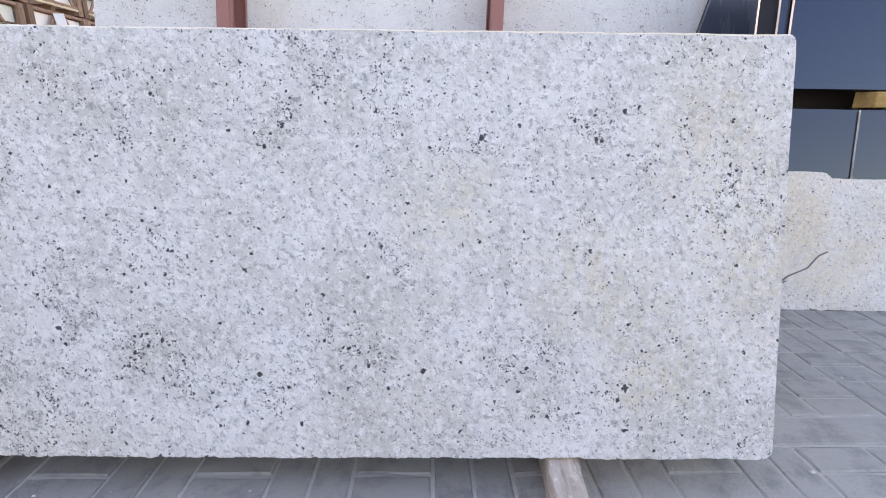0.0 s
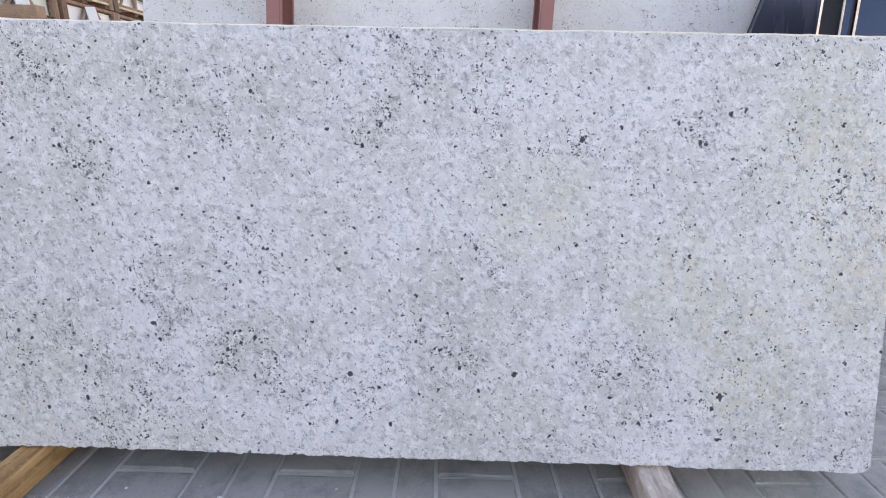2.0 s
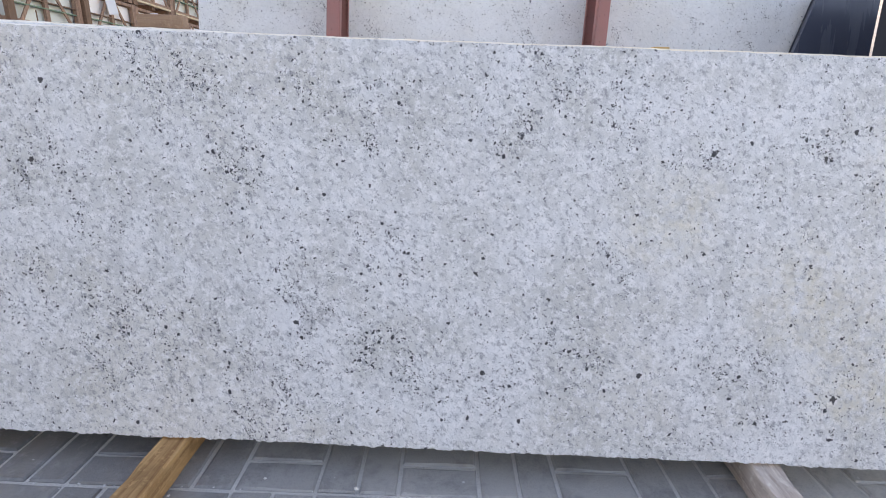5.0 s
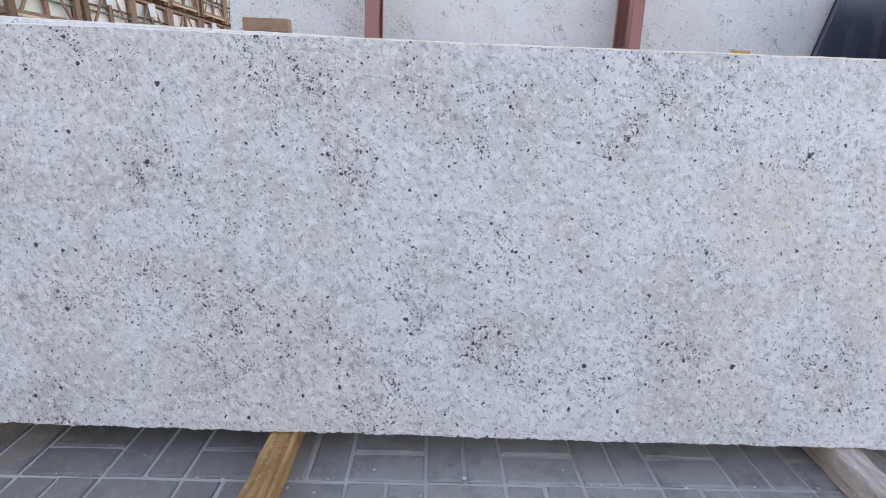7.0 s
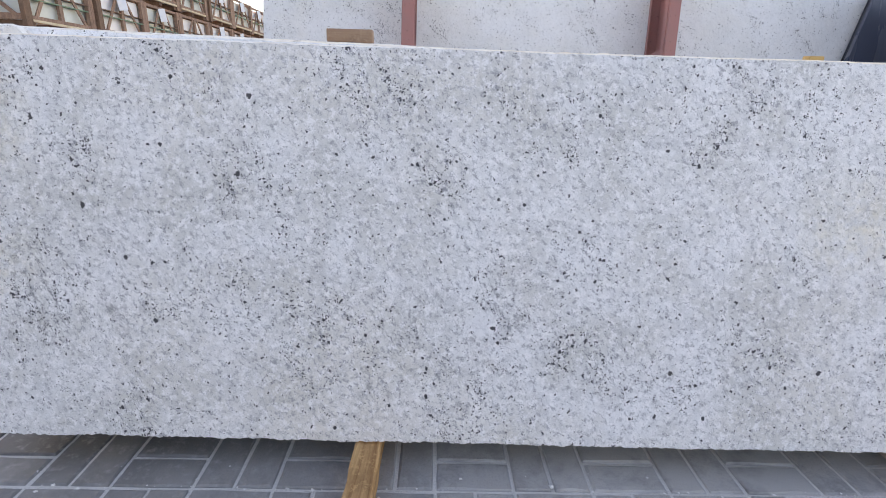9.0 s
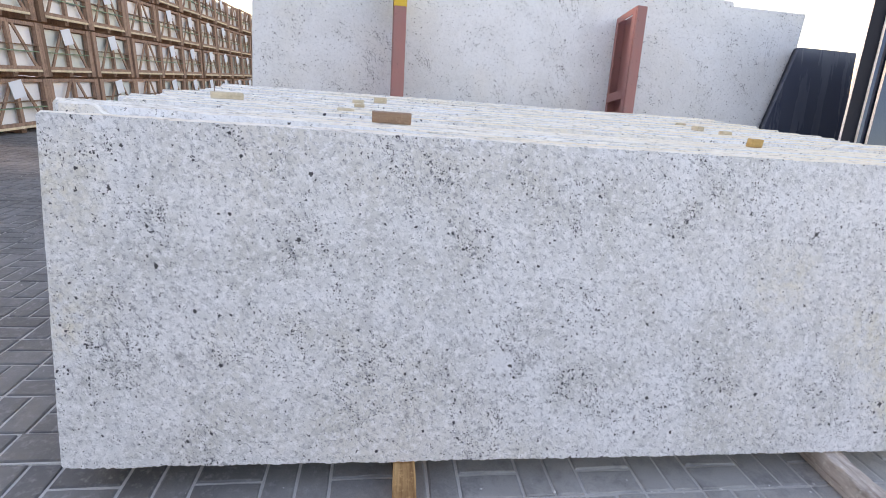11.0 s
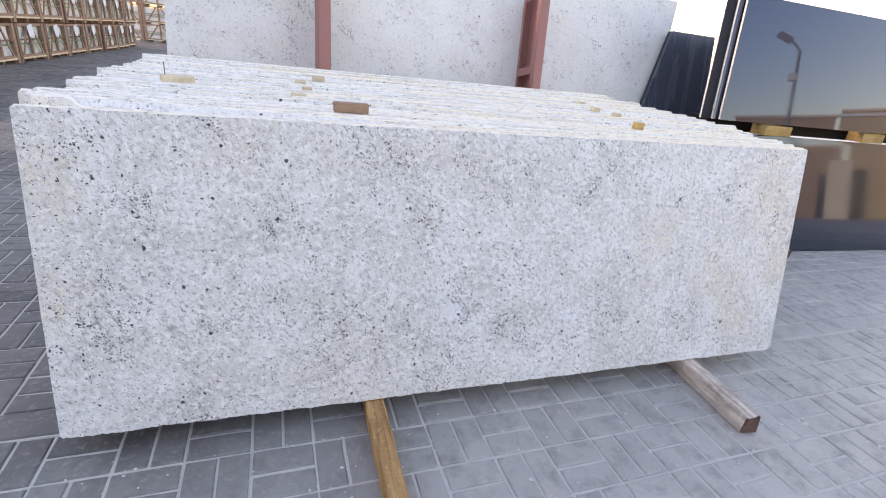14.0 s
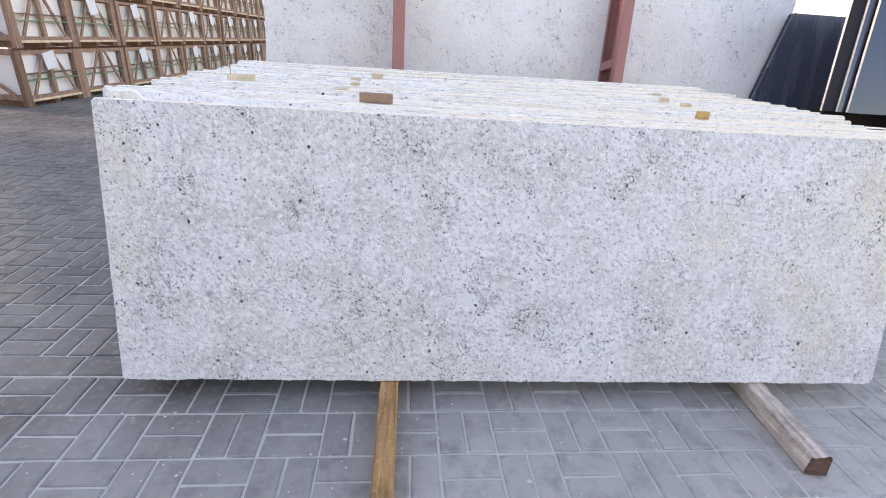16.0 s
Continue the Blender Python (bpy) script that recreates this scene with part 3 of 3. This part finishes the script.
for (ax, az), (bx, bz) in (((0.40, 0.10), (0.47, 0.16)), ((0.47, 0.16), (0.56, 0.20)), ((0.56, 0.20), (0.61, 0.26)), ((0.61, 0.26), (0.65, 0.28))):
    box(bm, 0, math.hypot(bx - ax, bz - az) + 0.003, -0.002, 0.004, -0.0035, 0.0035, pose(ax, 0, az, 0, -math.degrees(math.atan2(bz - az, bx - ax)), 0))
part("crack", bm, plain("crack_grey", (0.22, 0.20, 0.22), 0.9), broken, "dark jagged crack")
beam_at(4.74, 1.12, 1.1, 0.08, 0.07, 0.008, 21, M_GREYBEAM, "short weathered timber beam under the black slabs", "bearers of the black slabs", -12)
for x in (4.63, 5.85):
    b = part("spacer_beam", block(-0.15, 0.15, -0.06, 0.08, 0, 0.082, 0.005, 0.003), M_YELLOWWOOD)
    b.location = (x, 1.56, 0.938)
    tagged(b, "bright yellow pine block between black slabs", "timber block", "pine blocks")

# Added bearer that closes the gap; its near-black colour holds the gap's shade.
b = part("timber_beam", block(-1.37, 1.4, -0.06, 0.06, -0.006, 0.105, 0.003, 0.002), M_SHADEWOOD)
b.matrix_world = pose(5.4, 1.75, 0.935, 0, 0, -2.7)
tagged(b, "long dark timber added to darken the gap between the black slabs", "timber beam", "bearers of the black slabs")

# ---- wooden spacers on the stack ----
for x, y, z, w, d, h, turn, mat in ((0.948, 0.33, 1.075, 0.12, 0.03, 0.032, -1, M_DARKBLOCK), (0.355, 0.73, 1.088, 0.11, 0.05, 0.024, 20, M_BLOCK), (2.285, 0.45, 1.068, 0.045, 0.03, 0.03, 0, M_YELLOWWOOD),
                                 (0.91, 1.22, 1.09, 0.06, 0.04, 0.025, 0, M_BLOCK), (0.815, 1.02, 1.09, 0.05, 0.03, 0.016, 0, M_BLOCK), (0.83, 0.80, 1.088, 0.04, 0.03, 0.013, 0, M_BLOCK), (0.79, 0.63, 1.083, 0.06, 0.02, 0.008, 0, M_BLOCK),
                                 (2.418, 1.505, 1.088, 0.045, 0.03, 0.016, -9, M_BLOCK), (2.496, 1.415, 1.088, 0.045, 0.03, 0.016, -2, M_BLOCK), (2.472, 1.207, 1.088, 0.045, 0.03, 0.016, 5, M_BLOCK), (2.364, 0.721, 1.088, 0.045, 0.03, 0.016, 12, M_BLOCK), (2.33, 0.86, 1.09, 0.03, 0.05, 0.02, 0, M_BLOCK)):
    b = part("wood_spacer", block(-w / 2, w / 2, -d / 2, d / 2, 0, h, 0.002, 0.001), mat)
    b.matrix_world = pose(x, y, z, 0, 0, turn)
    if turn == 20:
        part("nail", block(-0.042, -0.039, 0.0, 0.003, h, h + 0.045, 0.0), M_CRATEDARK, b, "rusty upright nail")
    tagged(b, "small sawn wood spacer lying on the slab edges", "wood block", "wood spacers")

# ---- crates ----
def crate(paper, wrap, dark=True):
    """A timber crate of upright slabs; its long side faces +x, its foot at z = 0."""
    c = empty("crate")
    L, D, H = 1.36, 0.95, 0.79
    part("slab_pack", block(-D + 0.08, -0.06, 0.08, L - 0.08, 0.12, H - 0.07, 0.01), wrap, c, "pale stone slabs packed upright")
    for y in (0.12, L / 2, L - 0.12):
        part("skid", block(-D, 0.0, y - 0.05, y + 0.05, 0, 0.09, 0.004), M_CRATEDARK, c)
    for y in (0.035, L - 0.035):
        for x in (0.0, -D):
            part("corner_post", block(x - 0.035, x + 0.035, y - 0.06, y + 0.06, 0.0, H, 0.004), M_CRATEDARK if y < 0.5 and dark else M_CRATE, c)
    for z in (0.13, H - 0.03):
        part("side_rail", block(-0.02, 0.02, 0.08, L - 0.08, z - 0.025, z + 0.025, 0.003), M_CRATE, c)
        part("end_rail", block(-D + 0.035, -0.035, 0.012, 0.05, z - 0.04, z + 0.04, 0.003), M_CRATE, c)
    part("mid_post", block(-0.03, 0.022, L / 2 - 0.035, L / 2 + 0.035, 0.05, H, 0.003), M_CRATE, c)
    part("foot_board", block(-0.03, 0.03, 0.03, L - 0.03, 0.07, 0.105, 0.004), M_BLOCK, c, "pale new board along the foot")
    for s in (-1, 1):
        part("brace", plank((0.012, L / 2 + s * 0.10, H - 0.05), (0.012, L / 2 + s * 0.52, 0.10), 0.05, 0.02), M_CRATE, c)
    part("end_brace", plank((-0.1, 0.02, 0.12), (-D + 0.1, 0.02, H - 0.06), 0.05, 0.02, (0, 1, 0)), M_CRATE, c)
    for z in (0.36, 0.45):
        part("strap", block(-0.05, 0.026, 0.02, L - 0.02, z, z + 0.015, 0.0), M_STRAP if z < 0.4 else M_CRATEDARK, c)
    if paper:
        part("paper_label", plank((0.036, L * 0.47, 0.76), (0.05, L * 0.50, 0.52), 0.27, 0.003), M_PAPER, c, "white paper sheet stapled on")
    return tagged(c, "timber crate packed with pale stone slabs in a stacked row", "crate", "crate row")


kinds = [crate(True, M_WRAP), crate(False, M_WRAP, False), crate(True, M_WRAPBLUE), crate(True, M_WRAPBLUE, False)]
rnd = random.Random(8)
spots = [(-4.45 + rnd.uniform(-0.05, 0.03), 6.26 + 1.43 * k, 0.82 * t) for k in range(11) for t in range(4)]
for n, (x, y, z) in enumerate(spots):
    m = pose(x, y, z, 0, 0, rnd.uniform(-1.2, 1.2))
    if n < 4:
        kinds[n].matrix_world = m
    else:
        copy_thing(rnd.choice((kinds[0], kinds[0], kinds[1], kinds[2], kinds[3])), m)
for k in range(5):
    for t in range(4):
        tagged(copy_thing(kinds[1], pose(-8.0 + 1.43 * k, 27.0, 0.79 * t, 0, 0, -90)), "reddish timber crate at the far end of the yard", "crate", "far crates")

# ---- across the yard, seen mirrored in the polished slabs ----
def street_lamp(x, y, turn):
    lamp = empty("street_lamp", pose(x, y, 0, 0, 0, turn))
    bm = bmesh.new()
    bmesh.ops.create_cone(bm, cap_ends=True, segments=12, radius1=0.11, radius2=0.07, depth=7.3, matrix=Matrix.Translation((0, 0, 3.65)))
    part("pole", bm, M_POLE, lamp)
    for a, b in (((0, 0, 7.25), (-0.2, 0, 7.6)), ((-0.2, 0, 7.6), (-0.5, 0, 7.9))):
        part("arm", plank(a, b, 0.11, 0.11, (0, 1, 0)), M_POLE, lamp)
    part("lamp_head", plank((-0.45, 0, 7.85), (-1.10, 0, 8.3), 0.34, 0.14, (0, 1, 0)), M_POLE, lamp)
    part("junction_box", block(-0.32, 0.1, -0.2, 0.15, 5.75, 6.15, 0.05), M_CARWHITE, lamp, "white box on the pole")
    return tagged(lamp, "grey street lamp with a curved arm across the yard", "street lamp")


street_lamp(26.18, -16.79, 50)
# rows of stored slabs and a low hall, seen about 20 m off
rnd = random.Random(21)
stone = [plain("sand_stone", (0.84, 0.69, 0.46), 0.5, 0, 3.0), plain("brown_stone", (0.52, 0.37, 0.25), 0.4, 0, 3.0), plain("grey_stone", (0.60, 0.55, 0.50), 0.5, 0, 3.0), plain("pale_stone", (0.85, 0.76, 0.60), 0.5, 0, 3.0)]
for k in range(16):
    a = radians(30 + 1.55 * k + rnd.uniform(-0.3, 0.3))
    far = 20 + rnd.uniform(-0.6, 0.6)
    h = rnd.uniform(1.5, 2.4)
    s = part("stored_slab", slab_mesh(rnd.uniform(0.6, 1.4), h, 0.12, 0.004, 0.2, (0.01,) * 4, 200 + k), stone[rnd.randrange(4)])
    s.matrix_world = pose(4.8 + far * math.sin(a), 1.6 - far * math.cos(a), 0, 0, 0, 180 + math.degrees(a)) @ pose(-0.5, 0, 0, -3)
    tagged(s, "upright stone slab stored across the yard", "stone slab", "stored slabs")
hall = empty("warehouse", pose(4.8 + 21 * math.sin(radians(56)), 1.6 - 21 * math.cos(radians(56)), 0, 0, 0, 56))
part("wall", block(-0.7, 14, -9, 0, 0, 3.1, 0.02), M_WALL, hall)
part("parapet", block(-0.8, 14.1, -0.15, 0.06, 3.1, 3.24, 0.02), M_CARWHITE, hall)
for x in (5, 9):
    part("doorway", block(x - 1.1, x + 1.1, 0.003, 0.03, 0, 2.5, 0.01), M_CRATEDARK, hall)
tagged(hall, "low sand coloured warehouse with dark doorways", "warehouse")
# low buildings further off, over the stored slabs
for k, (deg, wide, high) in enumerate(((49, 7.0, 5.5), (57, 5.0, 5.9), (64, 6.5, 5.2), (72, 8.0, 5.6))):
    a = radians(deg)
    shed = empty("storage_shed", pose(4.8 + 46 * math.sin(a), 1.6 - 46 * math.cos(a), 0, 0, 0, deg))
    part("wall", block(-wide / 2, wide / 2, -5, 0, 0, high, 0.03), (stone[1], M_WALL, stone[2])[k % 3], shed)
    part("roof_edge", block(-wide / 2 - 0.15, wide / 2 + 0.15, -5.1, 0.15, high, high + 0.2, 0.02), stone[3], shed)
    tagged(shed, "sand coloured flat roofed shed far across the yard", "shed", "far sheds")
# Unseen wall, added to keep the low sun off the ground and the stack.
wall = part("wall_west", block(-8.3, -8, -34, 5.6, 0, 4.5, 0.02), M_WALL)
tagged(wall, "plain sand coloured unseen wall added to shade the yard", "wall", kind="structure")
# Another unseen wall, added behind the camera to fill the horizon for reflections.
wall = part("wall_south", block(-40, 45, -34.3, -34, 0, 4.2, 0.02), M_WALL)
tagged(wall, "plain sand coloured unseen wall added to close the horizon for reflections", "wall", kind="structure")

# ---- pavers in basket weave, and the concrete edging band ----
def paver_mesh(w, d, seed):
    """One chamfered block with knocked edges, its top at z = 0."""
    chip = random.Random(seed)
    c, h = 0.004, 0.03
    ring = [(-w / 2, -d / 2), (-w / 6, -d / 2), (w / 6, -d / 2), (w / 2, -d / 2), (w / 2, 0), (w / 2, d / 2), (w / 6, d / 2), (-w / 6, d / 2), (-w / 2, d / 2), (-w / 2, 0)]
    rim = [(x - math.copysign(chip.uniform(0, 0.0022), x), y - math.copysign(chip.uniform(0, 0.0022), y), -c) for x, y in ring]
    top = []
    for x, y, z in rim:
        cut = c * chip.uniform(0.6, 1.9)
        top.append((x - math.copysign(cut, x) * (abs(x) > w / 3), y - math.copysign(cut, y) * (abs(y) > d / 3), 0))
    low = [(x, y, -h) for x, y, _ in rim]
    k = len(ring)
    faces = [tuple(range(k))]
    for a in (0, 1):
        faces += [((a + 1) * k + m, (a + 1) * k + (m + 1) % k, a * k + (m + 1) % k, a * k + m) for m in range(k)]
    return top + rim + low, faces


MOD = 0.203
X0, Y0, BAND0, BAND1 = 1.403, -0.08, 0.126, 0.262
paved = empty("paving")
tagged(paved, "dark grey concrete block paving laid in basket weave", "paving", kind="structure")
near, rest = [], []
for r in range(-62 * 2 - 30, 22):
    for i in range(-34, 40):
        x = X0 + MOD * (i + 0.5)
        y = Y0 - MOD * (r + 0.5)
        if r < -1:
            y += BAND1 - BAND0
        if y > 3.2 and x > 1.0 and not y < 4.0:
            continue
        flat = (i + r) % 2 == 0
        pair = [(x, y - MOD / 4, False), (x, y + MOD / 4, False)] if flat else [(x - MOD / 4, y, True), (x + MOD / 4, y, True)]
        for px, py, up in pair:
            (near if -0.85 < y < -0.07 and -0.45 < x < 3.35 else rest).append((px, py, up))
blocks = [paver_mesh(MOD - 0.0085, MOD / 2 - 0.008, 40 + k) for k in range(6)]
paver_meshes = []
for verts, faces in blocks:
    mesh = bpy.data.meshes.new("paver")
    mesh.from_pydata(verts, [], faces)
    mesh.materials.append(M_PAVER)
    paver_meshes.append(mesh)
rnd = random.Random(3)
for px, py, up in near[:300]:
    ob = new("paver", rnd.choice(paver_meshes))
    ob.parent = paved
    ob.matrix_local = pose(px + rnd.gauss(0, 0.0008), py + rnd.gauss(0, 0.0008), rnd.uniform(-0.002, 0.001), rnd.gauss(0, 0.3), rnd.gauss(0, 0.3), (90 if up else 0) + rnd.gauss(0, 0.3))
tv, tf = [], []
for px, py, up in near[300:] + rest:
    k = len(tv)
    verts, faces = rnd.choice(blocks)
    dz, a, b = rnd.uniform(-0.002, 0.001), rnd.gauss(0, 0.005), rnd.gauss(0, 0.005)
    for x, y, z in verts:
        if up:
            x, y = -y, x
        tv.append((px + x, py + y, z + dz + a * x + b * y))
    tf += [tuple(k + j for j in f) for f in faces]
mesh = bpy.data.meshes.new("joined_pavers")
mesh.from_pydata(tv, [], tf)
mesh.materials.append(M_PAVERS)
ob = new("joined_pavers", mesh)
ob.parent = paved
tagged(ob, kind="stuff")
band = empty("edging")
tagged(band, "flush concrete edging band running between the pavers", "edging", kind="structure")
for k in range(-8, 10):
    x = -0.235 + 1.0 * k
    part("edging_stone", block(x + 0.006, x + 0.994, BAND0 + 0.006, BAND1 - 0.006, -0.03, 0.001 + rnd.uniform(-0.002, 0.001), 0.005, 0.001), M_PAVER, band)
    part("open_joint", block(x, x + 1.0, BAND0 - 0.003, BAND0 + 0.005, -0.02, -0.0035, 0.0), M_GROUND, band)

# ---- litter: stone chips and splinters ----
tv, tf = [], []
for k in range(760):
    if k < 120:
        x, y = rnd.uniform(0.2, 3.4), rnd.uniform(-0.75, -0.02)
    elif k < 180:
        x, y = rnd.uniform(-1.6, 0.0), rnd.uniform(-0.5, 2.5)
    else:
        x, y = rnd.uniform(3.1, 6.0), rnd.uniform(-0.6, 1.1)
    if k >= 260:
        x, y = rnd.uniform(0.0, 3.3), rnd.uniform(-0.8, 0.0)
        if k % 2:
            x = X0 + MOD * round((x - X0) / MOD) + rnd.gauss(0, 0.004)
        else:
            y = Y0 + MOD * round((y - Y0) / MOD) + rnd.gauss(0, 0.004)
    s, a = rnd.uniform(0.002, 0.006) * (0.55 if k >= 260 else 1) * (1.8 if rnd.random() < 0.12 else 1), rnd.uniform(0, 6.3)
    n0 = len(tv)
    for m in range(5):
        q = a + m * 1.256
        tv.append((x + s * math.cos(q) * rnd.uniform(0.5, 1.4), y + s * math.sin(q) * rnd.uniform(0.5, 1.2), 0.0005))
    tv.append((x, y, s * 0.8))
    tf += [(n0 + m, n0 + (m + 1) % 5, n0 + 5) for m in range(5)]
mesh = bpy.data.meshes.new("stone_chips")
mesh.from_pydata(tv, [], tf)
mesh.materials.append(plain("chip_white", (0.72, 0.71, 0.70), 0.8))
tagged(new("stone_chips", mesh), "small pale stone chips scattered on the pavers", "stone chips", kind="stuff")
